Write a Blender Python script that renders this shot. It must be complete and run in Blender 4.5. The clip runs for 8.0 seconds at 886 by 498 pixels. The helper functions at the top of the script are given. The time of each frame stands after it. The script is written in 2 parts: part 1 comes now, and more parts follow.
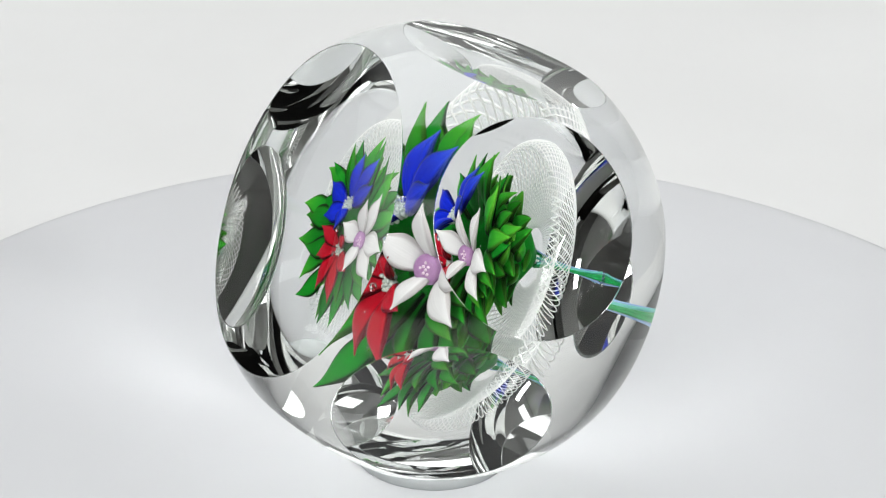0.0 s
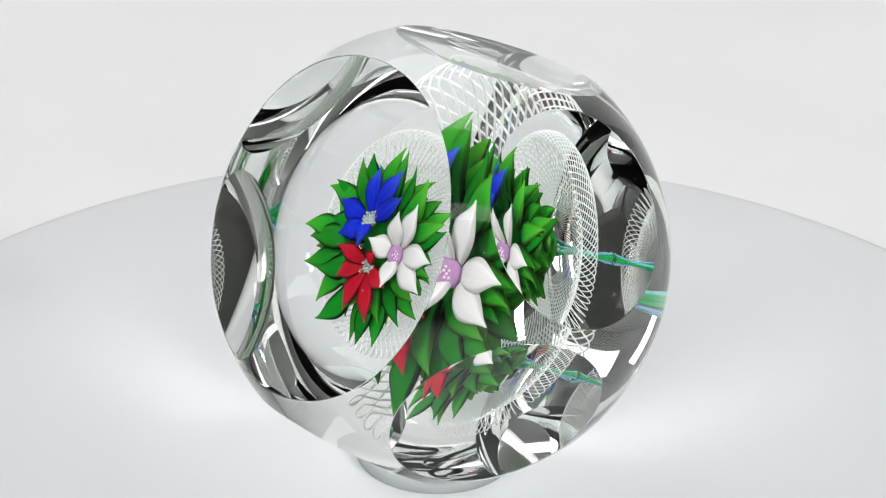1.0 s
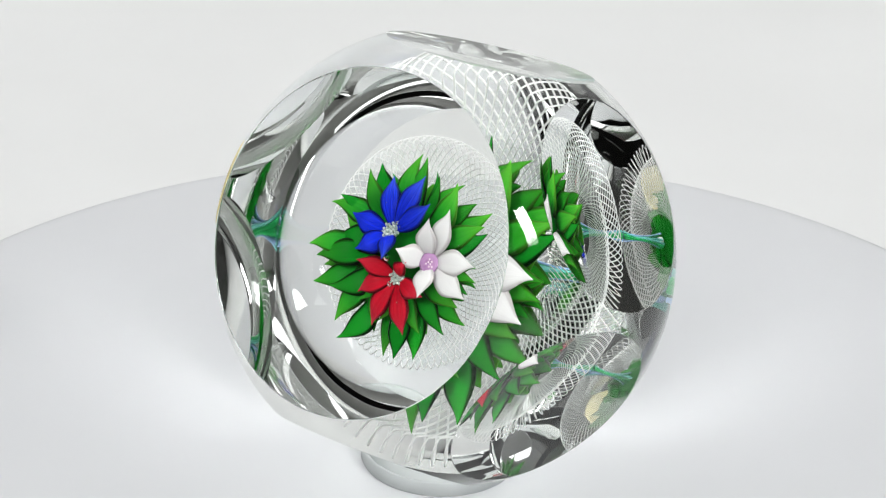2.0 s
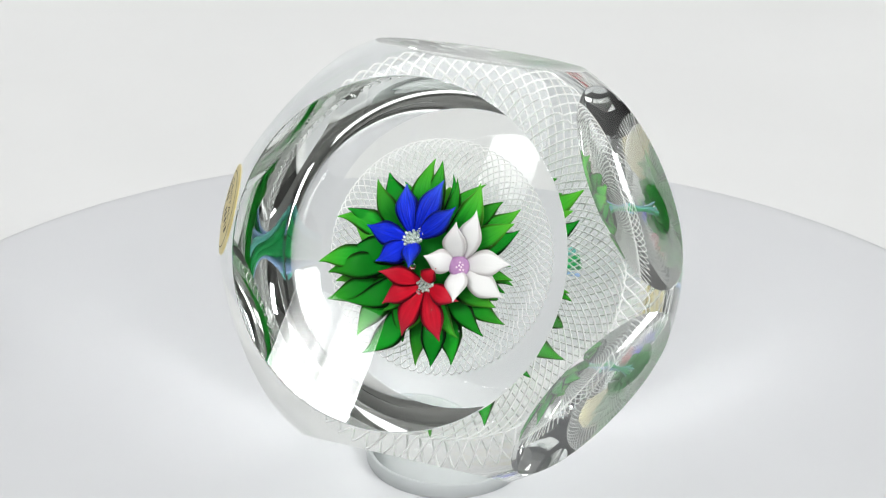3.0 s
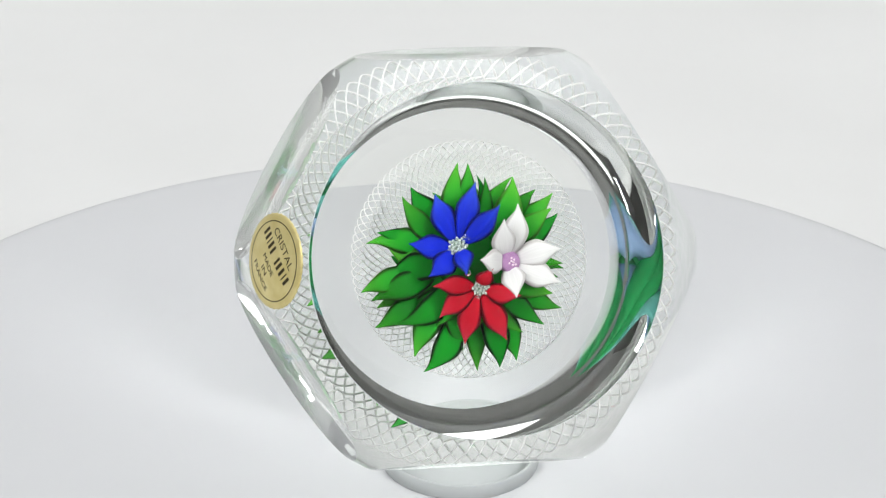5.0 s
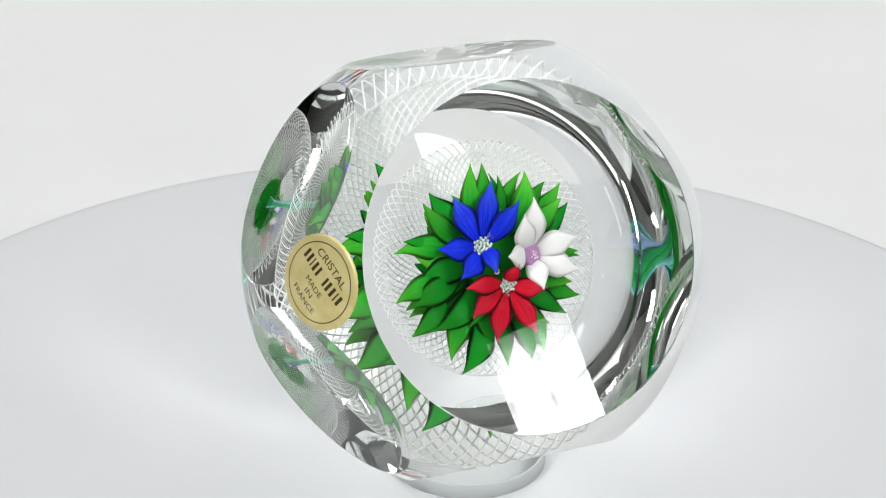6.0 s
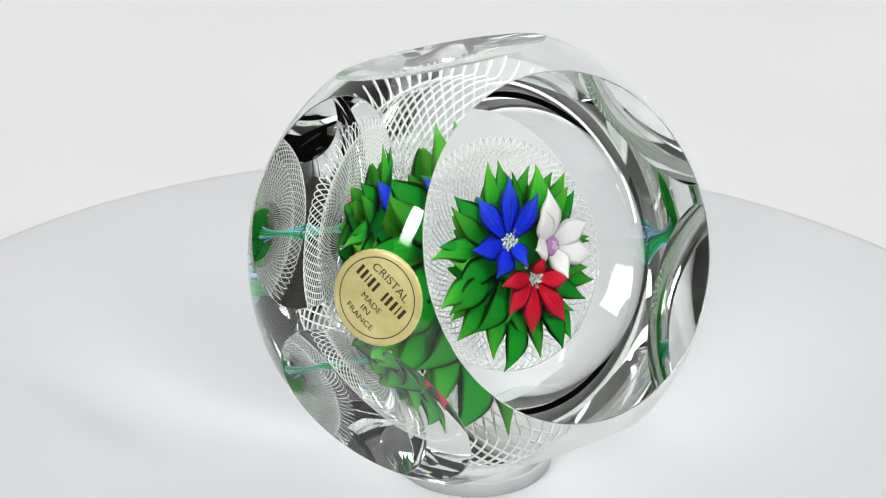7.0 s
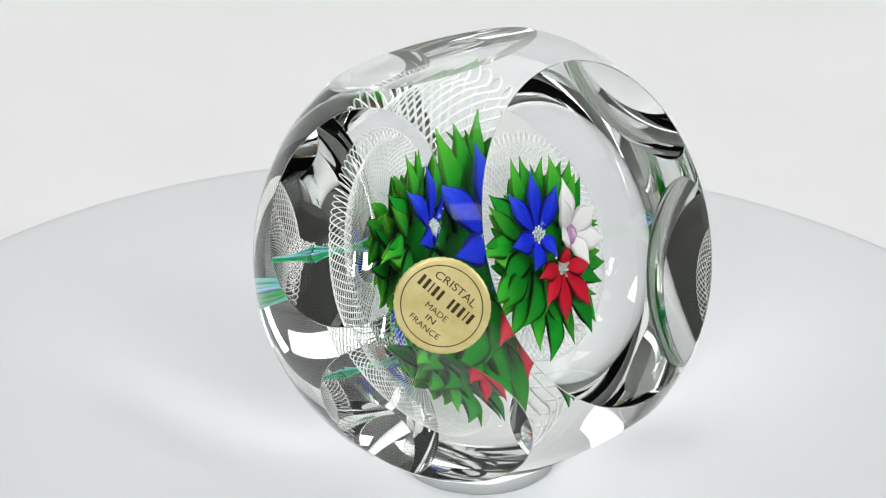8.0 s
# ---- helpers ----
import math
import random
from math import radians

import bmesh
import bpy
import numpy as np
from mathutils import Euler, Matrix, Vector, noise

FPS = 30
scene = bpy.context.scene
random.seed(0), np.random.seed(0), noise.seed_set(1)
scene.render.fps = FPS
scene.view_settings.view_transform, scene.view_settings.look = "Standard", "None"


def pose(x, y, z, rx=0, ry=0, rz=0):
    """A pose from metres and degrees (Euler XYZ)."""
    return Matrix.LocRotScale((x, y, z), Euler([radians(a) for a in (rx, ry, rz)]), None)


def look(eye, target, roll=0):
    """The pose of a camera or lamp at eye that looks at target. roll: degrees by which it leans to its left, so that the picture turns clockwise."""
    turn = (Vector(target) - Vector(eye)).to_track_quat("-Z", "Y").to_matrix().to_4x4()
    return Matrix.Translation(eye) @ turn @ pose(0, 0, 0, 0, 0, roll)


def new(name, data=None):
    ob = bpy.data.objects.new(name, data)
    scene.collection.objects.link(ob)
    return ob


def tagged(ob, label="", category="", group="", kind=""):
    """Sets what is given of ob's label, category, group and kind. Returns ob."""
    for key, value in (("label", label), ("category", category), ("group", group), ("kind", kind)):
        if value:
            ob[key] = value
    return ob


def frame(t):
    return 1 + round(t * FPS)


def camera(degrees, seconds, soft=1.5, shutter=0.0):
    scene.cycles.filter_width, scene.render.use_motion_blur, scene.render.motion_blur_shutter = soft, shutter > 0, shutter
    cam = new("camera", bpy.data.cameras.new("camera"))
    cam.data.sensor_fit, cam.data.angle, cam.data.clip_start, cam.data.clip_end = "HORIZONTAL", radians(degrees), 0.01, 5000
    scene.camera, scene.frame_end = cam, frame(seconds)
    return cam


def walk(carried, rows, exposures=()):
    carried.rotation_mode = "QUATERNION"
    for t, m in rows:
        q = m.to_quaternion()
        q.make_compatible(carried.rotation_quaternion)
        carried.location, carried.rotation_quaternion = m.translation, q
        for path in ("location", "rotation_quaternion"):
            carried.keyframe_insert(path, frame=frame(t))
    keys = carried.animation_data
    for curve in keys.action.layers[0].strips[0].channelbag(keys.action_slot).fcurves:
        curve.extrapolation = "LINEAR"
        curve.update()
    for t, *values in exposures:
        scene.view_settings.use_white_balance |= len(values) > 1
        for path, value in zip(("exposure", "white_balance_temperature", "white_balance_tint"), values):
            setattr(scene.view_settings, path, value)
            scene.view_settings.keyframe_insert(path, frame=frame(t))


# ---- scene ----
# ---------------- camera ----------------
cam = camera(19.62, 8.0, 1.2)
EYE = Vector((-0.00327, -0.39920, 0.24905))
AIM = look(EYE, EYE + Vector((0.0, 0.89042, -0.45513)), 1.463)
walk(cam, [(0.0, AIM), (8.0, AIM)])

# ---------------- world and lights ----------------
world = bpy.data.worlds.new("studio")
scene.world = world
world.use_nodes = True
world.node_tree.nodes["Background"].inputs[0].default_value = (0.9, 0.95, 1.0, 1)
world.node_tree.nodes["Background"].inputs[1].default_value = 0.02


def area_lamp(name, eye, target, width, height, power, colour=(1, 1, 1)):
    data = bpy.data.lights.new(name, "AREA")
    data.shape, data.size, data.size_y = "RECTANGLE", width, height
    data.energy, data.color = power, colour
    ob = new(name, data)
    ob.matrix_world = look(eye, target)
    return ob


def soft_cloth(lamp):
    """The cloth of a panel lamp: brightest over its bulbs at one end, thinning out to the other, with faint folds along it."""
    lamp.data.use_nodes = True
    nodes, links = lamp.data.node_tree.nodes, lamp.data.node_tree.links
    place = nodes.new("ShaderNodeNewGeometry")
    split = nodes.new("ShaderNodeSeparateXYZ")
    links.new(place.outputs["Parametric"], split.inputs[0])
    fade = nodes.new("ShaderNodeMapRange")
    fade.interpolation_type = "SMOOTHSTEP"
    for socket, value in zip(("From Min", "From Max", "To Min", "To Max"), (-0.08, 0.52, 0.0, 1.55)):
        fade.inputs[socket].default_value = value
    links.new(split.outputs["Y"], fade.inputs["Value"])
    fold = nodes.new("ShaderNodeTexNoise")
    fold.noise_dimensions = "2D"
    fold.inputs["Scale"].default_value = 1.0
    stretch = nodes.new("ShaderNodeVectorMath")
    stretch.operation = "MULTIPLY"
    stretch.inputs[1].default_value = (9.0, 0.5, 1.0)
    links.new(place.outputs["Parametric"], stretch.inputs[0])
    links.new(stretch.outputs[0], fold.inputs["Vector"])
    tone = nodes.new("ShaderNodeMapRange")
    for socket, value in zip(("From Min", "From Max", "To Min", "To Max"), (0.32, 0.62, 0.35, 1.35)):
        tone.inputs[socket].default_value = value
    links.new(fold.outputs["Fac"], tone.inputs["Value"])
    both = nodes.new("ShaderNodeMath")
    both.operation = "MULTIPLY"
    links.new(fade.outputs[0], both.inputs[0])
    links.new(tone.outputs[0], both.inputs[1])
    links.new(both.outputs[0], nodes["Emission"].inputs["Strength"])


def around(azimuth, elevation, distance):
    a, e = radians(azimuth), radians(elevation)
    return Vector((math.sin(a) * math.cos(e), -math.cos(a) * math.cos(e), math.sin(e))) * distance + Vector((0, 0, 0.045))


MIDDLE = Vector((0, 0, 0.045))
OVERHEAD_POWER, PANEL_POWER = 5.85, 2.2
area_lamp("overhead_softbox", (0, 0.46, 0.78), (0, 0.4601, 0), 1.10, 0.96, OVERHEAD_POWER, (0.985, 1.0, 1.0))
soft_cloth(area_lamp("panel_lamp", around(-40.3, 34.5, 0.8), MIDDLE, 0.085, 0.25, PANEL_POWER, (0.99, 1.0, 1.0)))
soft_cloth(area_lamp("panel_lamp", around(47.2, 33.8, 0.8), MIDDLE, 0.078, 0.25, PANEL_POWER, (0.99, 1.0, 1.0)))
area_lamp("ceiling_lamp", (0.2, -1.38, 1.53), (0.2, -1.3799, 0), 1.6, 0.38, 3.2, (0.99, 1.0, 1.0))
scene.view_settings.exposure = 0.0


# ---------------- materials ----------------
def material(name, colour, roughness=0.5, metal=0.0, specular=0.5):
    m = bpy.data.materials.new(name)
    m.use_nodes = True
    b = m.node_tree.nodes["Principled BSDF"]
    b.inputs["Base Color"].default_value = (*colour, 1)
    b.inputs["Roughness"].default_value = roughness
    b.inputs["Metallic"].default_value = metal
    b.inputs["Specular IOR Level"].default_value = specular
    return m, m.node_tree.nodes, m.node_tree.links, b


def add(nodes, kind, **values):
    n = nodes.new(kind)
    for key, value in values.items():
        n.inputs[key].default_value = value
    return n


def ramp(nodes, stops):
    n = nodes.new("ShaderNodeValToRGB")
    while len(n.color_ramp.elements) < len(stops):
        n.color_ramp.elements.new(0.5)
    for e, (at, c) in zip(n.color_ramp.elements, stops):
        e.position, e.color = at, (*c, 1)
    return n


def mottled(name, low, high, scale, roughness, metal=0.0, specular=0.5, bump=0.0, bump_scale=None):
    """A surface whose colour drifts between two tones, with fine relief."""
    m, nodes, links, b = material(name, low, roughness, metal, specular)
    co = nodes.new("ShaderNodeTexCoord")
    n = add(nodes, "ShaderNodeTexNoise", Scale=scale, Detail=5.0)
    links.new(co.outputs["Object"], n.inputs["Vector"])
    r = ramp(nodes, [(0.3, low), (0.7, high)])
    links.new(n.outputs["Fac"], r.inputs["Fac"])
    links.new(r.outputs["Color"], b.inputs["Base Color"])
    if bump:
        f = add(nodes, "ShaderNodeTexNoise", Scale=bump_scale or scale * 12, Detail=3.0)
        links.new(co.outputs["Object"], f.inputs["Vector"])
        k = add(nodes, "ShaderNodeBump", Strength=bump, Distance=0.0003)
        links.new(f.outputs["Fac"], k.inputs["Height"])
        links.new(k.outputs["Normal"], b.inputs["Normal"])
    return m


def crystal():
    m = bpy.data.materials.new("lead_crystal")
    m.use_nodes = True
    nodes, links = m.node_tree.nodes, m.node_tree.links
    nodes.remove(nodes["Principled BSDF"])
    g = nodes.new("ShaderNodeBsdfGlass")
    g.inputs["Color"].default_value = (0.985, 0.992, 0.985, 1)
    g.inputs["Roughness"].default_value = 0.0
    g.inputs["IOR"].default_value = 1.545
    links.new(g.outputs[0], nodes["Material Output"].inputs["Surface"])
    return m


def blade_material(name, edge, body, light, streak, spread=0.08, roughness=0.35):
    """Coloured glass of a leaf or petal: u runs across, v from root to tip."""
    m, nodes, links, b = material(name, body, roughness, 0.0, 0.03)
    uv = nodes.new("ShaderNodeUVMap")
    sep = nodes.new("ShaderNodeSeparateXYZ")
    links.new(uv.outputs["UV"], sep.inputs[0])
    info = nodes.new("ShaderNodeObjectInfo")
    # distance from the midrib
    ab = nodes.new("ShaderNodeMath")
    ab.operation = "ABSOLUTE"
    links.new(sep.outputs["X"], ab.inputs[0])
    # darker edge glass; also paints in the outline that refraction and shade give
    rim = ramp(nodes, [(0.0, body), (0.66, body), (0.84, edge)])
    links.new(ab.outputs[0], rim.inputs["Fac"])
    # paler towards the tip, by a different amount on each piece
    tip = nodes.new("ShaderNodeMath")
    tip.operation = "POWER"
    tip.inputs[1].default_value = 3.2
    links.new(sep.outputs["Y"], tip.inputs[0])
    amount = nodes.new("ShaderNodeMath")
    amount.operation = "MULTIPLY"
    links.new(tip.outputs[0], amount.inputs[0])
    links.new(info.outputs["Random"], amount.inputs[1])
    mix = nodes.new("ShaderNodeMixRGB")
    mix.inputs[2].default_value = (*light, 1)
    links.new(amount.outputs[0], mix.inputs[0])
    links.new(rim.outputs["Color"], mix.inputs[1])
    # fine streaks along the piece
    st = nodes.new("ShaderNodeCombineXYZ")
    k = nodes.new("ShaderNodeMath")
    k.operation = "MULTIPLY"
    k.inputs[1].default_value = 9.0
    links.new(sep.outputs["X"], k.inputs[0])
    links.new(k.outputs[0], st.inputs[0])
    links.new(sep.outputs["Y"], st.inputs[1])
    links.new(info.outputs["Random"], st.inputs[2])
    n = add(nodes, "ShaderNodeTexNoise", Scale=1.6, Detail=3.0)
    links.new(st.outputs[0], n.inputs["Vector"])
    r = ramp(nodes, [(0.35, (1 - streak,) * 3), (0.7, (1.0,) * 3)])
    links.new(n.outputs["Fac"], r.inputs["Fac"])
    mul = nodes.new("ShaderNodeMixRGB")
    mul.blend_type = "MULTIPLY"
    mul.inputs[0].default_value = 1.0
    links.new(mix.outputs[0], mul.inputs[1])
    links.new(r.outputs["Color"], mul.inputs[2])
    # no two pieces are drawn from quite the same glass
    t1 = nodes.new("ShaderNodeMath")
    t1.operation = "MULTIPLY"
    t1.inputs[1].default_value = 7.31
    t2 = nodes.new("ShaderNodeMath")
    t2.operation = "FRACT"
    links.new(info.outputs["Random"], t1.inputs[0])
    links.new(t1.outputs[0], t2.inputs[0])
    tone = ramp(nodes, [(0.0, (1 - spread,) * 3), (1.0, (1.0,) * 3)])
    links.new(t2.outputs[0], tone.inputs["Fac"])
    last = nodes.new("ShaderNodeMixRGB")
    last.blend_type = "MULTIPLY"
    last.inputs[0].default_value = 1.0
    links.new(mul.outputs[0], last.inputs[1])
    links.new(tone.outputs["Color"], last.inputs[2])
    links.new(last.outputs[0], b.inputs["Base Color"])
    return m


GLASS = crystal()
PAPER = mottled("white_paper", (0.755, 0.755, 0.75), (0.795, 0.795, 0.79), 9, 0.85, 0, 0.2, 0.08, 1500)
ACRYLIC = mottled("white_acrylic", (0.605, 0.61, 0.625), (0.63, 0.635, 0.65), 14, 0.42, 0, 0.3, 0.01, 200)
PALE_WALL = mottled("white_wall_paint", (0.70, 0.695, 0.68), (0.76, 0.755, 0.74), 2, 0.8, 0, 0.3, 0.1, 60)
CEILING_PAINT = mottled("white_ceiling_paint", (0.74, 0.74, 0.725), (0.80, 0.80, 0.785), 2, 0.85, 0, 0.3, 0.1, 60)
DARK_WALL = mottled("grey_wall_paint", (0.14, 0.138, 0.132), (0.19, 0.187, 0.18), 2, 0.8, 0, 0.3, 0.1, 60)
RING = mottled("pale_grey_plastic", (0.44, 0.46, 0.46), (0.48, 0.50, 0.50), 60, 0.8, 0, 0.1, 0.1, 900)
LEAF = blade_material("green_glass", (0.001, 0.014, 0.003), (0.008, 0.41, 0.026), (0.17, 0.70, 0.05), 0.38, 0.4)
BLUE = blade_material("blue_glass", (0.002, 0.005, 0.16), (0.010, 0.036, 0.88), (0.14, 0.28, 0.95), 0.62)
RED = blade_material("red_glass", (0.09, 0.002, 0.006), (0.64, 0.008, 0.026), (0.70, 0.05, 0.09), 0.35)
WHITE = blade_material("white_glass", (0.58, 0.55, 0.54), (0.86, 0.85, 0.84), (0.88, 0.87, 0.86), 0.08)
LACE = mottled("opal_thread", (0.88, 0.88, 0.87), (0.93, 0.93, 0.92), 900, 0.35, 0, 0.15)
CANE = mottled("pale_cane", (0.30, 0.40, 0.38), (0.80, 0.84, 0.76), 2500, 0.3, 0, 0.2)
LILAC = mottled("lilac_cane", (0.40, 0.20, 0.42), (0.50, 0.29, 0.50), 1200, 0.3, 0, 0.2)
PINK = mottled("pale_pink_cane", (0.80, 0.62, 0.74), (0.88, 0.74, 0.82), 1500, 0.3, 0, 0.2)
INK = mottled("brown_ink", (0.035, 0.026, 0.008), (0.07, 0.05, 0.015), 1500, 0.5, 0, 0.3)
FOIL = mottled("gold_foil", (0.70, 0.58, 0.22), (0.84, 0.73, 0.36), 260, 0.38, 0.3, 0.5, 0.5, 420)


GREEN_CANE = mottled("green_cane", (0.006, 0.24, 0.05), (0.02, 0.42, 0.12), 700, 0.3, 0, 0.2)
AQUA_CANE = mottled("aqua_cane", (0.08, 0.42, 0.36), (0.2, 0.58, 0.52), 700, 0.3, 0, 0.2)
BLUE_CANE = mottled("pale_blue_cane", (0.20, 0.36, 0.62), (0.38, 0.52, 0.78), 700, 0.3, 0, 0.2)


# ---------------- mesh helpers ----------------
def mesh_of(name, bm, mat, smooth=True):
    me = bpy.data.meshes.new(name)
    bm.normal_update()
    bm.to_mesh(me)
    bm.free()
    if smooth:
        me.polygons.foreach_set("use_smooth", [True] * len(me.polygons))
    me.materials.append(mat)
    return me


def part(name, bm, mat, parent, label="", smooth=True, m=None):
    ob = new(name, bm if isinstance(bm, bpy.types.Mesh) else mesh_of(name, bm, mat, smooth))
    ob.parent = parent
    if m is not None:
        ob.matrix_basis = m
    return tagged(ob, label)


def lathe(profile, steps=64, bm=None):
    """A solid turned about z from (radius, height) pairs."""
    bm = bm or bmesh.new()
    rings = []
    for r, z in profile:
        if r < 1e-7:
            rings.append([bm.verts.new((0, 0, z))])
        else:
            rings.append([bm.verts.new((r * math.cos(2 * math.pi * i / steps), r * math.sin(2 * math.pi * i / steps), z)) for i in range(steps)])
    for a, b in zip(rings, rings[1:]):
        for i in range(steps):
            j = (i + 1) % steps
            if len(a) == 1:
                bm.faces.new((a[0], b[j], b[i]))
            elif len(b) == 1:
                bm.faces.new((a[i], a[j], b[0]))
            else:
                bm.faces.new((a[i], a[j], b[j], b[i]))
    bmesh.ops.recalc_face_normals(bm, faces=bm.faces)
    return bm


def tube(points, radius, sides=5, bm=None):
    bm = bm or bmesh.new()
    rings = []
    for i, p in enumerate(points):
        d = (points[min(i + 1, len(points) - 1)] - points[max(i - 1, 0)]).normalized()
        a = d.cross(Vector((0.12, 0.31, 0.94))).normalized()
        b = d.cross(a)
        r = radius(i / (len(points) - 1)) if callable(radius) else radius
        rings.append([bm.verts.new(p + (a * math.cos(2 * math.pi * k / sides) + b * math.sin(2 * math.pi * k / sides)) * r) for k in range(sides)])
    for a, b in zip(rings, rings[1:]):
        for k in range(sides):
            bm.faces.new((a[k], a[(k + 1) % sides], b[(k + 1) % sides], b[k]))
    bm.faces.new(rings[0][::-1])
    bm.faces.new(rings[-1])
    return bm


def box_shell(bm, lo, hi):
    v = [bm.verts.new((x, y, z)) for x in (lo[0], hi[0]) for y in (lo[1], hi[1]) for z in (lo[2], hi[2])]
    for f in ((0, 1, 3, 2), (4, 6, 7, 5), (0, 4, 5, 1), (2, 3, 7, 6), (0, 2, 6, 4), (1, 5, 7, 3)):
        bm.faces.new([v[i] for i in f])
    return bm


# ---------------- the studio ----------------
FLOOR, DISC_TOP, RING_TOP = -0.016, 0.0053, 0.0087


def room():
    x0, x1, y0, y1, z0, z1 = -1.5, 1.5, -1.9, 1.7, -0.75, 1.55
    walls = {
        "wall_north": ((x0, y1, z0), (x1, y1 + 0.1, z1)), "wall_south": ((x0, y0 - 0.1, z0), (x1, y0, z1)),
        "wall_west": ((x0 - 0.1, y0 - 0.1, z0), (x0, y1 + 0.1, z1)), "wall_east": ((x1, y0 - 0.1, z0), (x1 + 0.1, y1 + 0.1, z1)),
        "floor": ((x0 - 0.1, y0 - 0.1, z0 - 0.1), (x1 + 0.1, y1 + 0.1, z0)), "ceiling": ((x0 - 0.1, y0 - 0.1, z1), (x1 + 0.1, y1 + 0.1, z1 + 0.1)),
    }
    for name, (lo, hi) in walls.items():
        ob = new(name, mesh_of(name, box_shell(bmesh.new(), lo, hi), DARK_WALL if name in ("wall_west", "wall_east", "floor") else CEILING_PAINT if name == "ceiling" else PALE_WALL, False))
        tagged(ob, ("dark grey" if name in ("wall_west", "wall_east", "floor") else "white" if name == "ceiling" else "white") + " matte painted studio " + name.split("_")[0], name.split("_")[0], "", "structure")


def backdrop():
    """A seamless sheet of white paper: flat on the table, curving up behind."""
    line = [(-0.75, FLOOR), (-0.3, FLOOR), (0.2, FLOOR), (0.62, FLOOR)]
    line += [(0.62 + 0.35 * math.sin(a), FLOOR + 0.35 - 0.35 * math.cos(a)) for a in np.radians(np.linspace(6, 90, 15))]
    line += [(0.97, 0.5), (0.97, 0.70)]
    bm = bmesh.new()
    top = [[bm.verts.new((x, y, z)) for x in np.linspace(-0.9, 0.9, 13)] for y, z in line]
    for a, b in zip(top, top[1:]):
        for i in range(12):
            bm.faces.new((a[i], a[i + 1], b[i + 1], b[i]))
    ob = new("backdrop", mesh_of("backdrop", bm, PAPER))
    mod = ob.modifiers.new("thick", "SOLIDIFY")
    mod.thickness, mod.offset = 0.0015, -1
    tagged(ob, "seamless white paper sweep curving up behind", "backdrop", "", "structure")
    bm = box_shell(bmesh.new(), (-0.9, -0.75, FLOOR - 0.045), (0.9, 0.60, FLOOR - 0.006))
    bmesh.ops.bevel(bm, geom=bm.edges[:], offset=0.003, segments=2, affect="EDGES")
    table = new("table", None)
    table.location = (0, 0, -0.75)
    part("tabletop", bm, DARK_WALL, table, "", False, Matrix.Translation((0, 0, 0.75)))
    for x in (-0.84, 0.84):
        for y in (-0.69, 0.54):
            bm = box_shell(bmesh.new(), (x - 0.025, y - 0.025, 0.0), (x + 0.025, y + 0.025, 0.75 + FLOOR - 0.045))
            part("leg", bm, DARK_WALL, table, "", False)
    tagged(table, "plain dark table under the paper sweep", "table")


room()
backdrop()


def turntable():
    """A round white platter that turns on a low drum."""
    t = new("turntable", None)
    t.location = (0, 0, FLOOR)
    h = DISC_TOP - FLOOR
    R = 0.1238
    prof = [(0, h - 0.006), (R - 0.002, h - 0.006), (R - 0.0004, h - 0.0054), (R, h - 0.0042), (R, h - 0.0018), (R - 0.0006, h - 0.0005), (R - 0.002, h), (R - 0.004, h), (0.06, h), (0, h)]
    part("platter", lathe(prof, 160), ACRYLIC, t)
    part("drum", lathe([(0, 0), (0.085, 0), (0.086, 0.001), (0.086, h - 0.007), (0.085, h - 0.0062), (0, h - 0.0062)], 96), ACRYLIC, t)
    return tagged(t, "round glossy white turntable with a thin platter", "turntable")


def ring_stand():
    """A low ring under the ball; its empty stands on the turntable's axis."""
    p = new("ring_stand", None)
    p.location = (0, 0, DISC_TOP)
    h = RING_TOP - DISC_TOP
    prof = [(0.0135, 0), (0.0142, 0), (0.0143, 0.0002), (0.0143, h - 0.0008), (0.0141, h - 0.0006), (0.0138, h - 0.0006), (0.0136, h - 0.0008), (0.0135, 0)]
    at = Matrix.Translation((0, CENTRE.y, 0))
    part("ring", lathe(prof, 96), RING, p, "", True, at)
    part("foot_pad", lathe([(0, 0), (0.0133, 0), (0.0133, 0.0002), (0, 0.0002)], 64), RING, p, "", True, at)
    return tagged(p, "low round pale grey plastic ring under the paperweight", "stand")


# ---------------- the paperweight ----------------
BALL, FRONT, SIDE, BASE = 0.0400, 0.02727, 0.03554, 0.0276
TILT, LEAN, ROLL = radians(6.886), radians(26.41), radians(-0.415)
CENTRE = Vector((0.0, -0.00476, 0.04565))


def weight_pose():
    """From the weight's own axes (x across, y up the flowers, z out of the big facet) to its empty, which stands on the turntable."""
    n = Vector((0, -math.cos(LEAN), math.sin(LEAN)))
    u0, r0 = Vector((0, math.sin(LEAN), math.cos(LEAN))), Vector((1, 0, 0))
    u = u0 * math.cos(ROLL) + r0 * math.sin(ROLL)
    r = r0 * math.cos(ROLL) - u0 * math.sin(ROLL)
    m = Matrix((r, u, n)).transposed().to_4x4()
    return Matrix.Translation(CENTRE - Vector((0, 0, DISC_TOP))) @ m


# each facet: its normal, the distance of its rim from the centre, the radius of its hollow
FACETS = [(Vector((0, 0, 1)), FRONT, 0.200), (Vector((0, 0, -1)), BASE, 3.0)]
for a in range(30, 390, 60):
    FACETS.append((Vector((math.cos(radians(a)) * math.cos(TILT), math.sin(radians(a)) * math.cos(TILT), math.sin(TILT))), SIDE, 0.200))


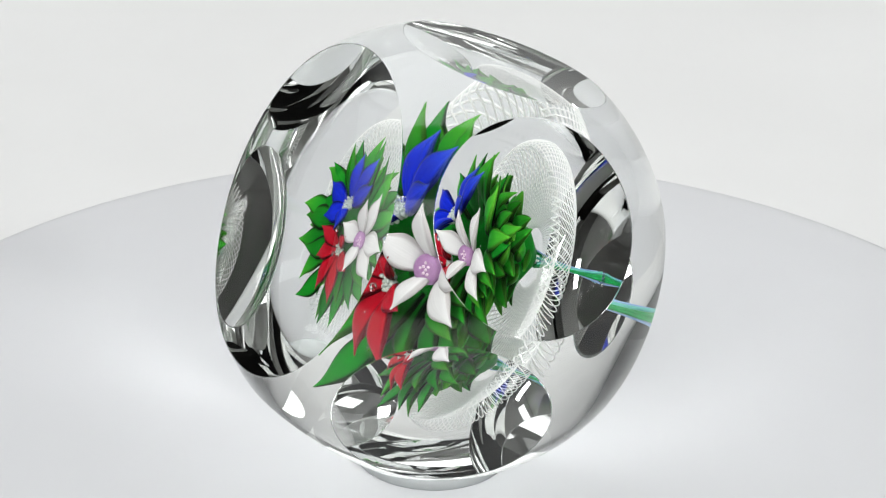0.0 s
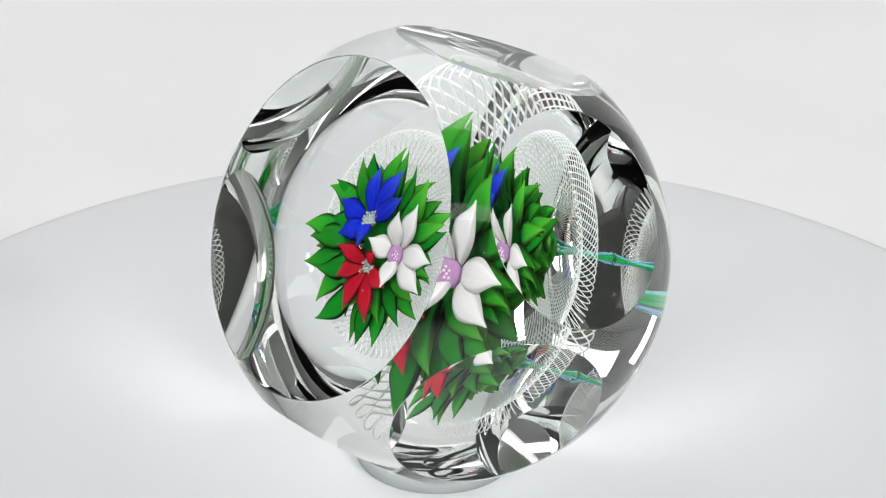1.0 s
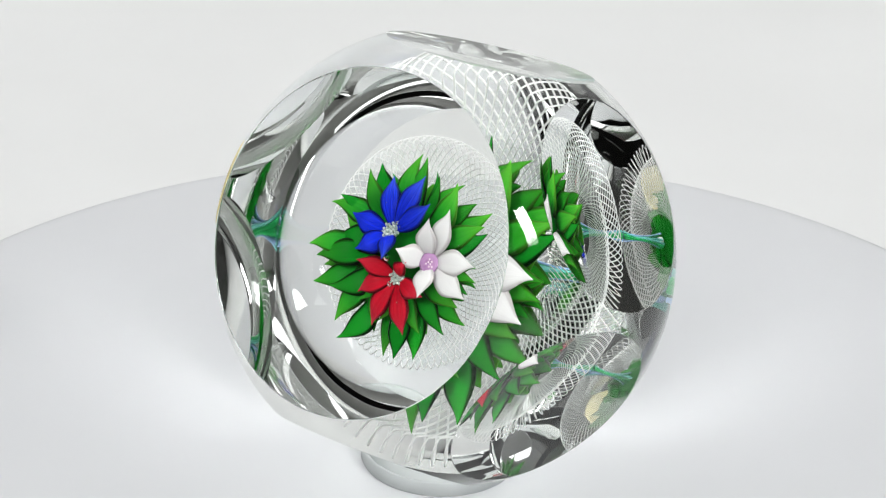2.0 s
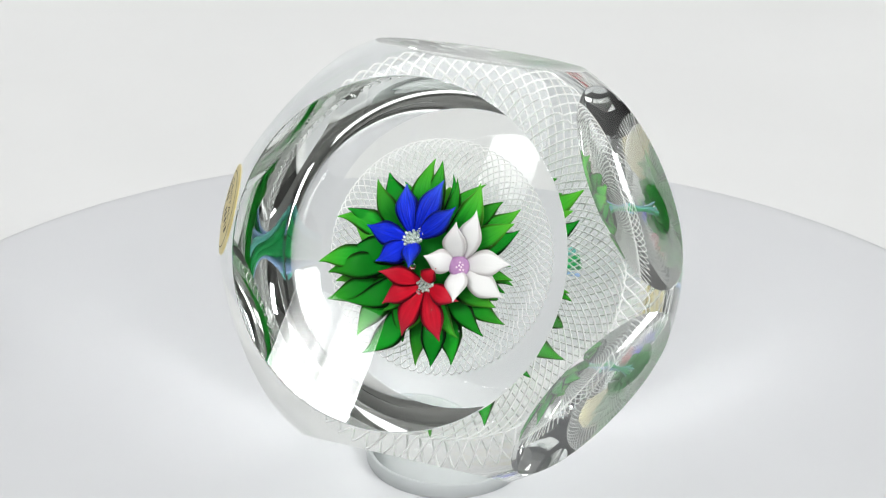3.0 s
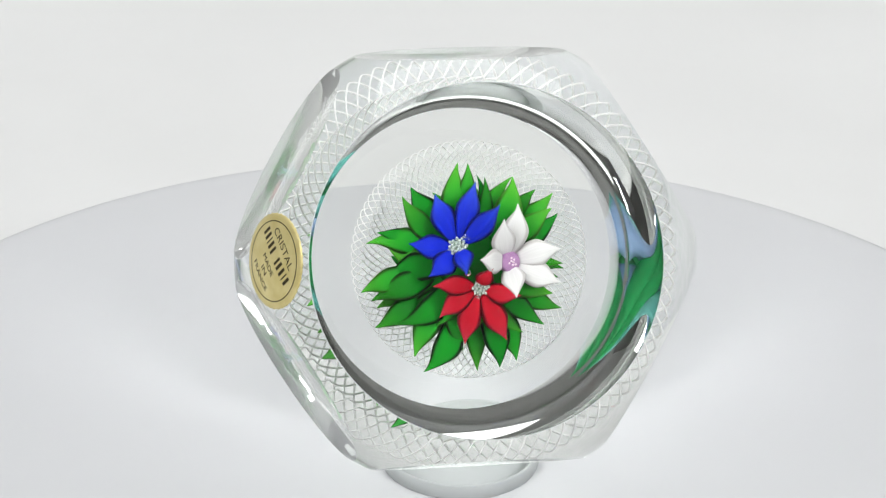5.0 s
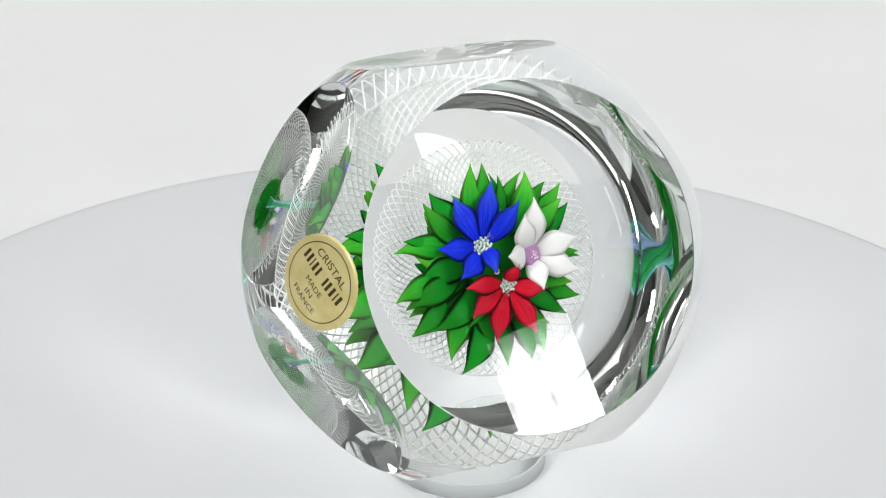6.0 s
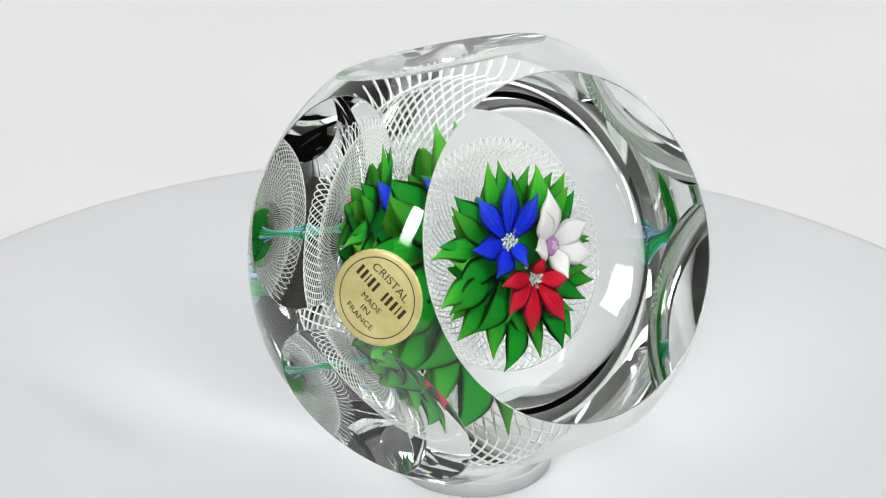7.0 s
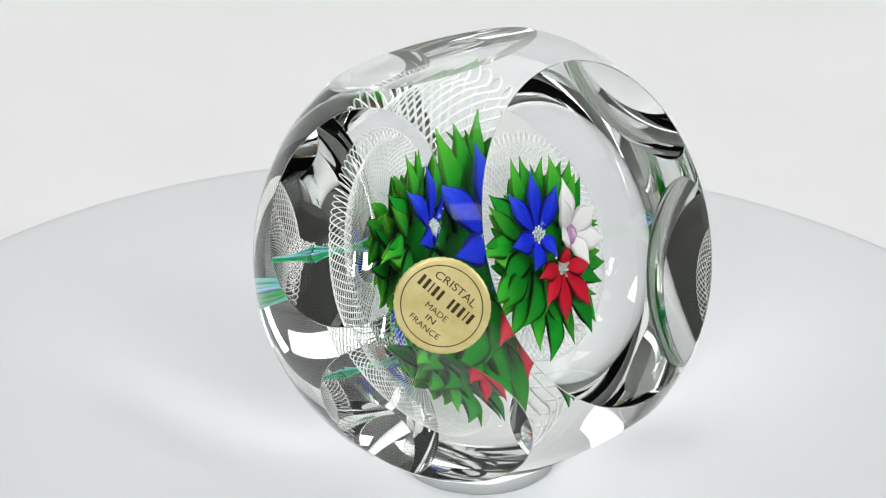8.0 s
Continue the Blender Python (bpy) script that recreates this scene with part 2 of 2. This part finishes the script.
def crystal_body():
    """A ball with one large and six small hollow facets, and a flat base."""
    bm = bmesh.new()
    bmesh.ops.create_icosphere(bm, subdivisions=7, radius=BALL)
    for n, d, hollow in FACETS:
        bmesh.ops.bisect_plane(bm, geom=bm.verts[:] + bm.edges[:] + bm.faces[:], dist=1e-9, plane_co=n * d, plane_no=n, clear_outer=True)
    marks = bm.faces.layers.int.new("facet")
    for index, (n, d, hollow) in enumerate(FACETS):
        side = n.orthogonal().normalized()
        other = n.cross(side)
        rim = [v for v in bm.verts if v.is_boundary and abs(v.co.dot(n) - d) < 1e-6]
        rim.sort(key=lambda v: math.atan2(v.co.dot(other), v.co.dot(side)))
        rr = math.sqrt(BALL ** 2 - d ** 2)
        for v in rim:
            flat = v.co - n * v.co.dot(n)
            v.co = n * d + flat.normalized() * rr
        deep = math.sqrt(hollow ** 2 - rr ** 2)
        outer, count = rim, 14
        for k in range(count, -1, -1):
            r = (rr - 0.00022) * k / count
            z = d + deep - math.sqrt(hollow ** 2 - r * r)
            if k:
                inner = [bm.verts.new(n * z + (v.co - n * v.co.dot(n)).normalized() * r) for v in rim]
                for i in range(len(rim)):
                    j = (i + 1) % len(rim)
                    f = bm.faces.new((outer[i], outer[j], inner[j], inner[i]))
                    f[marks] = index + 1 if k < count else -(index + 1)
                outer = inner
            else:
                c = bm.verts.new(n * z)
                for i in range(len(rim)):
                    f = bm.faces.new((outer[i], outer[(i + 1) % len(rim)], c))
                    f[marks] = index + 1
    bm.normal_update()
    bm.faces.ensure_lookup_table()
    for f in bm.faces:
        if f.normal.dot(f.calc_center_median()) < 0:
            f.normal_flip()
    normals = []
    for f in bm.faces:
        k = f[marks]
        for lp in f.loops:
            p = lp.vert.co
            if k > 0 or (k < 0 and abs(p.length - BALL) > 1e-6):
                n, d, hollow = FACETS[abs(k) - 1]
                rr2 = BALL ** 2 - d ** 2
                focus = n * (d + math.sqrt(hollow ** 2 - rr2))
                normals.append((focus - p).normalized())
            else:
                normals.append(p.normalized())
    me = bpy.data.meshes.new("crystal_body")
    bm.to_mesh(me)
    bm.free()
    me.polygons.foreach_set("use_smooth", [True] * len(me.polygons))
    me.normals_split_custom_set(normals)
    me.materials.append(GLASS)
    return me


def blade(root, tip, width, thick, arch, fat=0.5, curl=0.0, cup=0.0, twist=0.0, stations=15, base=0.42, hook=0.0, blunt=0.09, full=1.9):
    """A leaf or petal of drawn glass from root to tip: widest at fat of its length, arched by arch, its tip curled by curl."""
    bm = bmesh.new()
    uv = bm.loops.layers.uv.new("UVMap")
    root, tip = Vector(root), Vector(tip)
    along = tip - root
    up0 = Vector((0, 0, 1))
    side = along.cross(up0).normalized()
    up = side.cross(along).normalized()
    rings, vs = [], []
    shape = []
    for k in range(14):
        a = math.pi - 2 * math.pi * k / 14
        shape.append((math.cos(a), math.sin(a) * (0.95 if math.sin(a) > 0 else 0.62)))
    for i in range(stations):
        s = 1 - (1 - i / (stations - 1)) ** 1.35
        if s < fat:
            w = base + (1 - base) * math.sin(0.5 * math.pi * s / fat)
        else:
            k = (s - fat) / (1 - fat)
            w = (1 - blunt) * math.cos(0.5 * math.pi * k) ** full + blunt * math.sqrt(max(0.0, 1 - k ** 8)) + 0.004
        t = thick * (0.55 + 0.45 * math.sin(math.pi * min(1, s * 0.9 + 0.1))) * (0.25 + 0.75 * min(1, w * 1.4))
        c = root + along * s + up * (arch * math.sin(math.pi * s) + curl * s ** 3) + side * (twist * math.sin(math.pi * s) + hook * s ** 4)
        rings.append([bm.verts.new(c + side * (x * w * width / 2) + up * (z * t / 2 + cup * abs(x) * w * width / 2)) for x, z in shape])
        vs.append(s)
    n = len(shape)
    us = [x for x, z in shape]
    for i in range(stations - 1):
        for k in range(n):
            j = (k + 1) % n
            f = bm.faces.new((rings[i][k], rings[i][j], rings[i + 1][j], rings[i + 1][k]))
            for lp, (u, v) in zip(f.loops, ((us[k], vs[i]), (us[j], vs[i]), (us[j], vs[i + 1]), (us[k], vs[i + 1]))):
                lp[uv].uv = (u, v)
    for ring, v in ((rings[0], 0.0), (rings[-1][::-1], 1.0)):
        f = bm.faces.new(ring)
        for lp in f.loops:
            lp[uv].uv = (0.5, v)
    bmesh.ops.recalc_face_normals(bm, faces=bm.faces)
    return bm


MM = 0.001


def mm(x, y, z):
    return Vector((x * MM, y * MM, z * MM))


def spot(cx, cy, z):
    """A place on the bouquet, in a plan of it drawn at 20.3 units to the millimetre from its top left corner."""
    return mm((cx - 470.0) / 20.3, (380.0 - cy) / 20.2, z)


def basket_line():
    """One thread of the basket: out along the rounded back, over the lip and home again inside."""
    pts = []
    for i in range(24):
        a = radians(-86 + 86 * i / 23)
        pts.append((21.6 * math.cos(a) ** 0.42, -9.4 - 3.6 * abs(math.sin(a)) ** 1.3))
    for i in range(1, 11):
        a = radians(9 * i)
        pts.append((21.6 - 2.0 * (1 - math.cos(a)), -9.4 + 3.4 * math.sin(a)))
    for i in range(1, 19):
        r = 19.6 - 14.0 * i / 18
        pts.append((r, -6.0 - 5.6 * (1 - (r / 19.6) ** 4) ** 0.7))
    length, line = 0.0, []
    for k, (r, z) in enumerate(pts):
        if k:
            length += math.hypot(r - pts[k - 1][0], z - pts[k - 1][1]) / max(r, 6.0)
        a = length * 0.6
        line.append(mm(r * math.cos(a), r * math.sin(a), z))
    return line


def basket(weight, m):
    b = part("basket", tube([mm(0, 0, -13.3), mm(0, 0, -12.6), mm(0, 0, -11.6)], lambda s: 0.0008 + 0.0001 * s, 12), LACE, weight, "white opal lattice basket of fine threads", True, m)
    line = basket_line()
    # the threads are drawn out thin towards the pole
    girth = lambda s: 0.000125 * min(1.0, 0.10 + math.hypot(*line[round(s * (len(line) - 1))][:2]) / 0.017)
    me = mesh_of("thread", tube(line, girth, 5), LACE)
    for i in range(84):
        part("thread", me, LACE, b, "", True, Matrix.Rotation(2 * math.pi * i / 84, 4, "Z"))


def stalk(weight, m):
    """The drawn-out tail of the basket: green and pale blue canes in a slow twist, spreading at the base."""
    def strand(start, off, girth, end):
        pts = []
        for i in range(15):
            s = i / 14
            z = -12.6 - (end - 12.6) * s
            spread = off * (0.62 + 1.2 * (2 * s - 1.05) ** 2)
            a = radians(start + 70 * s)
            pts.append(mm(spread * math.cos(a), spread * math.sin(a), z))
        return tube(pts, lambda s: girth * MM * (0.8 + 0.5 * (2 * s - 1) ** 2), 8)
    core = part("stalk", strand(0, 0.05, 0.22, 27.0), BLUE_CANE, weight, "twisted stalk of green and pale blue glass canes", True, m)
    for at, off, girth, mat in ((0, 0.74, 0.27, GREEN_CANE), (28, 0.74, 0.27, GREEN_CANE), (58, 0.84, 0.22, AQUA_CANE), (150, 0.86, 0.15, BLUE_CANE), (178, 0.74, 0.27, GREEN_CANE),
                                (206, 0.74, 0.27, GREEN_CANE), (236, 0.84, 0.22, AQUA_CANE), (330, 0.86, 0.15, BLUE_CANE), (96, 0.45, 0.2, AQUA_CANE), (280, 0.45, 0.2, BLUE_CANE)):
        start = at - 60
        part("strand", strand(start, off, girth, 27.1), mat, core)


# leaf tips on the plan, with height and width in millimetres
LEAVES_TOP = [(650, 112, 2.2, 5.2), (400, 45, 2.0, 4.6), (487, 42, 2.4, 3.4), (152, 412, 1.4, 5.0), (105, 275, 1.0, 4.6), (95, 480, 1.6, 4.8),
              (120, 626, -1.2, 4.4), (208, 622, 1.4, 4.6), (310, 785, -1.4, 4.8), (228, 702, -0.8, 4.6), (572, 757, 0.4, 4.6), (455, 778, -3.0, 3.6),
              (645, 730, -2.2, 4.4), (612, 660, 1.0, 3.6), (700, 640, -1.2, 4.0), (765, 597, -2.0, 3.8), (740, 528, 0.8, 4.2), (232, 143, 0.8, 5.0)]
LEAVES_MID = [(530, 92, 0.2, 3.0), (552, 98, 0.0, 3.0), (602, 84, -1.0, 3.4), (672, 116, -0.6, 3.4), (778, 172, -0.8, 3.8), (745, 195, 0.6, 4.2),
              (795, 262, -0.2, 4.2), (770, 330, 0.0, 4.0), (786, 368, 0.8, 3.2), (797, 402, -1.2, 3.4), (775, 432, 0.2, 4.0), (55, 440, 1.4, 4.2),
              (135, 250, 0.2, 3.4), (165, 345, 0.6, 4.4), (200, 172, 0.8, 4.0), (298, 122, 0.6, 3.6), (345, 128, 1.0, 3.2), (112, 512, -1.4, 4.0), (345, 612, 1.2, 3.4), (480, 650, 1.0, 4.0)]


def bouquet_leaves(weight, m):
    rng = random.Random(5)
    heart = mm(-0.6, -0.9, -3.0)
    for cx, cy, z, w in LEAVES_TOP + LEAVES_MID:
        tip = spot(cx, cy, z)
        flat = Vector((tip.x - heart.x, tip.y - heart.y, 0))
        reach = flat.length
        root = heart + flat * max(0.22, 1 - 0.0115 / reach) + Vector((0, 0, (z * 0.55 + 1.0) * MM))
        tip = tip + flat.normalized() * 0.0003
        bm = blade(root, tip, w * 1.06 * MM, 0.0018, rng.uniform(0.0007, 0.0018), rng.uniform(0.44, 0.58), rng.uniform(-0.0006, 0.0016), 0.16, rng.uniform(-0.0011, 0.0011), 17, 0.42, rng.choice((-1, 1)) * rng.uniform(0.0008, 0.0021), 0.10, 1.6)
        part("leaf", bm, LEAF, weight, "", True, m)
    # rows behind, seen from the side
    for row, (count, reach, z, rise, w) in enumerate([(18, 15.0, -3.0, 1.0, 4.2), (15, 14.2, -5.8, 0.9, 4.5), (11, 12.2, -7.8, 0.5, 4.8), (7, 9.0, -9.4, -0.2, 4.6)]):
        for i in range(count):
            a = 2 * math.pi * (i + 0.5 * (row % 2) + rng.uniform(-0.25, 0.25)) / count
            d = reach * rng.uniform(0.9, 1.06)
            root = mm(-0.6 + 0.30 * d * math.cos(a), -0.9 + 0.30 * d * math.sin(a), z - 1.6)
            tip = mm(-0.6 + d * math.cos(a), -0.9 + d * math.sin(a), z + rise + rng.uniform(-0.7, 0.9))
            bm = blade(root, tip, w * MM, 0.0026, rng.uniform(0.0004, 0.0024), rng.uniform(0.46, 0.58), rng.uniform(-0.0002, 0.0024), 0.22, rng.uniform(-0.0012, 0.0012), 17, 0.42, rng.choice((-1, 1)) * rng.uniform(0.0010, 0.0026), 0.22, 1.25)
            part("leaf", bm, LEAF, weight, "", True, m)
    # the packed heart of the posy
    bm = lathe([(0, -12.2 * MM), (2.0 * MM, -12 * MM), (5.2 * MM, -9.5 * MM), (6.6 * MM, -6 * MM), (6.4 * MM, -2 * MM), (4.6 * MM, 0.6 * MM), (0, 1.4 * MM)], 28)
    part("leaf_core", bm, LEAF, weight, "dark green glass core of the posy", True, m)


def rod_cluster(count, spread, radius, height, centre, mat_seed):
    """A slice of cane: a bundle of short rods with rounded ends."""
    bm = bmesh.new()
    rng = random.Random(mat_seed)
    for i in range(count):
        a, d = i * 2.39996, spread * math.sqrt((i + 0.3) / count)
        p = centre + Vector((d * math.cos(a), d * math.sin(a), 0))
        h = height * rng.uniform(0.75, 1.1)
        lean = Vector((d * math.cos(a) * 0.12, d * math.sin(a) * 0.12, h))
        tube([p, p + lean * 0.5, p + lean * 0.92, p + lean * 1.06], lambda s: radius * (1.0 if s < 0.9 else 0.5), 7, bm)
    bmesh.ops.recalc_face_normals(bm, faces=bm.faces)
    return bm


def faced(bm, centre, normal):
    """Turns a heart made upright so that it looks along normal."""
    turn = Vector((0, 0, 1)).rotation_difference(Vector(normal).normalized()).to_matrix()
    for v in bm.verts:
        v.co = centre + turn @ (v.co - centre)
    return bm


def flower(weight, m, name, label, centre, petals, mat, heart):
    f = part(name, heart[0], heart[1], weight, label, True, m)
    for cx, cy, z, w, arch, curl in petals:
        tip = spot(cx, cy, z)
        out = (tip - centre)
        root = centre + out * 0.13 + Vector((0, 0, -0.0006))
        part("petal", blade(root, tip, w * 1.02 * MM, 0.0016, arch * MM, 0.50, curl * MM, 0.10, 0.0, 19, 0.32, 0.0011 * math.sin(cx * 0.7 + cy)), mat, f, "", True)
    return f


def flowers(weight, m):
    """Three flowers on the posy, each leaning away from the other two."""
    c, n = spot(410, 335, 5.0), (-0.12, 0.36, 1)
    flower(weight, m, "blue_flower", "royal blue glass flower with a pale cane centre", c,
           [(328, 148, 1.9, 4.5, 1.0, 0.5), (480, 104, 3.6, 4.3, 0.9, 0.6), (574, 199, 7.5, 4.1, 0.6, 0.6), (232, 324, 5.6, 4.4, 0.9, 0.4), (308, 445, 7.1, 4.4, 0.8, 0.3), (448, 430, 8.6, 3.8, 1.0, 0.2)],
           BLUE, (faced(rod_cluster(26, 0.00160, 0.00028, 0.0011, c - mm(0, 0, 0.3), 3), c, n), CANE))
    c, n = spot(485, 478, 4.3), (-0.05, -0.40, 1)
    flower(weight, m, "red_flower", "crimson red glass flower with a pale cane centre", c,
           [(311, 454, 6.4, 3.6, 0.7, 0.5), (325, 563, 3.4, 3.9, 0.9, 0.3), (405, 670, 1.7, 4.2, 1.0, 0.4), (572, 671, 2.8, 4.3, 1.0, 0.4), (622, 530, 5.8, 3.8, 0.4, 0.3), (512, 404, 7.4, 3.2, 0.5, 0.2)],
           RED, (faced(rod_cluster(22, 0.00135, 0.00026, 0.0010, c - mm(0, 0, 0.3), 4), c, n), CANE))
    c, n = spot(586, 393, 2.9), (0.55, -0.08, 1)
    disc = lathe([(0, 0), (1.6 * MM, 0), (1.95 * MM, 0.5 * MM), (1.9 * MM, 1.4 * MM), (1.6 * MM, 1.75 * MM), (0.9 * MM, 1.8 * MM), (0, 1.75 * MM)], 24)
    bmesh.ops.translate(disc, verts=disc.verts[:], vec=c)
    w = flower(weight, m, "white_flower", "white glass flower with a lilac cane centre", c,
               [(556, 240, 7.8, 4.4, 0.7, 0.4), (650, 191, 4.8, 4.6, 0.8, 0.6), (781, 340, 2.6, 4.7, 0.9, 0.4), (777, 480, 2.0, 4.7, 0.9, 0.4), (624, 519, 6.3, 4.4, 0.7, 0.3), (475, 384, 9.1, 4.4, 0.4, 0.3)],
               WHITE, (faced(disc, c, n), LILAC))
    part("cane_rods", faced(rod_cluster(7, 0.0008, 0.0002, 0.0004, c + mm(0, 0, 1.6), 6), c, n), PINK, w, "pale pink rods in the lilac centre")


def bubbles(weight, m):
    """Small air bubbles caught in the crystal; their skins face inwards, as air in glass does."""
    # the 0.65 bubble stands in for the pale bulb of the folded blue petal
    for cx, cy, z, r in ((436, 295, 6.2, 0.42), (450, 305, 6.0, 0.25), (428, 300, 6.4, 0.2), (470, 508, 5.6, 0.45), (476, 516, 5.7, 0.25), (438, 424, 7.0, 0.65),
                         (520, 640, 4.2, 0.14), (300, 560, 3.0, 0.12), (640, 620, 3.4, 0.13), (700, 300, 4.0, 0.12), (355, 240, 5.0, 0.12), (540, 560, 7.4, 0.14)):
        bm = bmesh.new()
        bmesh.ops.create_icosphere(bm, subdivisions=3, radius=r * MM)
        bmesh.ops.translate(bm, verts=bm.verts[:], vec=spot(cx, cy, z))
        bmesh.ops.reverse_faces(bm, faces=bm.faces[:])
        part("bubble", bm, GLASS, weight, "", True, m).visible_shadow = False


STICK_N = Vector((-0.864, 0.036, 0.502)).normalized()
STICK_X = Vector((0.363, -0.699, 0.617))
STICK_X = (STICK_X - STICK_N * STICK_X.dot(STICK_N)).normalized()
STICK_X = Matrix.Rotation(radians(-14), 3, STICK_N) @ STICK_X
STICK_Y = STICK_N.cross(STICK_X)


def on_ball(x, y, lift):
    """A place on the ball, x and y metres from the sticker's middle along its lettering and upwards."""
    d = math.hypot(x, y)
    if d < 1e-9:
        return STICK_N * (BALL + lift)
    a = d / BALL
    way = (STICK_X * x + STICK_Y * y) / d
    return (STICK_N * math.cos(a) + way * math.sin(a)) * (BALL + lift)


def lettering(text, height, width, cx, cy, bend=0.0):
    """Flat letters laid on the ball; bend bows the line."""
    cu = bpy.data.curves.new("letters", "FONT")
    cu.body, cu.align_x, cu.align_y, cu.size = text, "CENTER", "CENTER", 1.0
    ob = bpy.data.objects.new("letters", cu)
    scene.collection.objects.link(ob)
    bpy.context.view_layer.update()
    me = bpy.data.meshes.new_from_object(ob.evaluated_get(bpy.context.evaluated_depsgraph_get()))
    bpy.data.objects.remove(ob)
    co = np.array([v.co[:2] for v in me.vertices])
    lo, hi = co.min(0), co.max(0)
    for v in me.vertices:
        x = ((v.co.x - lo[0]) / (hi[0] - lo[0]) - 0.5) * width
        y = ((v.co.y - lo[1]) / (hi[1] - lo[1]) - 0.5) * height
        v.co = on_ball(cx + x, cy + y - bend * x * x, 0.00024)
    me.materials.append(INK)
    return me


def bars(spans, height, cx, cy):
    bm = bmesh.new()
    for x, w, h in spans:
        v = [bm.verts.new(on_ball(cx + x + sx * w / 2, cy + sy * height * h / 2, 0.00024)) for sx, sy in ((-1, -1), (1, -1), (1, 1), (-1, 1))]
        bm.faces.new(v)
    return bm


def sticker(weight, m):
    """A thin disc of gold foil bent over the ball, with a crimped edge."""
    bm = bmesh.new()
    rings, steps = [[bm.verts.new(on_ball(0, 0, 0.0002))]], 120
    for r, lift in ((0.0015, 0.0002), (0.003, 0.0002), (0.0045, 0.0002), (0.006, 0.0002), (0.0070, 0.0002), (0.0074, 0.0002), (0.0079, 0.00018), (0.00795, 0.00005)):
        ring = []
        for i in range(steps):
            a = 2 * math.pi * i / steps
            k = r + (0.00006 * math.cos(a * 40) if r > 0.0078 else 0)
            ring.append(bm.verts.new(on_ball(k * math.cos(a), k * math.sin(a), lift)))
        rings.append(ring)
    for a, b in zip(rings, rings[1:]):
        for i in range(steps):
            j = (i + 1) % steps
            bm.faces.new((a[0], b[i], b[j]) if len(a) == 1 else (a[i], b[i], b[j], a[j]))
    s = part("sticker", bm, FOIL, weight, "round gold foil sticker with brown lettering", True, m)
    bm = bmesh.new()
    inner, outer = [[bm.verts.new(on_ball(r * math.cos(2 * math.pi * i / 96), r * math.sin(2 * math.pi * i / 96), 0.00024)) for i in range(96)] for r in (0.00655, 0.00672)]
    for i in range(96):
        j = (i + 1) % 96
        bm.faces.new((inner[i], outer[i], outer[j], inner[j]))
    part("ring_line", bm, INK, s, "thin brown printed ring")
    part("print", lettering("CRISTAL", 0.0013, 0.0079, 0, 0.0040, 20.0), INK, s, "brown printed word")
    letters = [(-4.75, 0.62), (-3.85, 0.62), (-3.1, 0.26), (-2.35, 0.62), (-1.45, 0.55), (0.35, 0.5), (1.15, 0.62), (2.1, 0.62), (2.9, 0.26), (3.65, 0.62)]
    part("name_bars", bars([(x * 0.00118, w * 0.00092, 1.0) for x, w in letters], 0.0019, 0.0005, 0.0014), INK, s, "row of brown bars")
    part("print", lettering("MADE", 0.0010, 0.0042, 0, -0.0011), INK, s, "brown printed word")
    part("print", lettering("IN", 0.0010, 0.0017, 0, -0.0027), INK, s, "brown printed word")
    part("print", lettering("FRANCE", 0.0010, 0.0058, 0, -0.0044, -18.0), INK, s, "brown printed word")


def paperweight():
    w = new("paperweight", None)
    w.location = (0, 0, DISC_TOP)
    m = weight_pose()
    body = part("crystal_body", crystal_body(), GLASS, w, "clear crystal ball cut with round hollow facets", True, m)
    body.visible_shadow = False  # clear glass lets the light through
    basket(w, m)
    stalk(w, m)
    bouquet_leaves(w, m)
    flowers(w, m)
    bubbles(w, m)
    sticker(w, m)
    return tagged(w, "faceted clear crystal paperweight with glass flowers inside", "paperweight")


TURNTABLE = turntable()
STAND = ring_stand()
WEIGHT = paperweight()

# ---------------- what moves ----------------
SPIN, FACING = 14.915, 4.4703


def motions():
    times = [0.25 * i for i in range(33)]
    for thing, height in ((TURNTABLE, FLOOR), (STAND, DISC_TOP), (WEIGHT, DISC_TOP)):
        walk(thing, [(t, pose(0, 0, height, 0, 0, SPIN * (t - FACING))) for t in times])


motions()
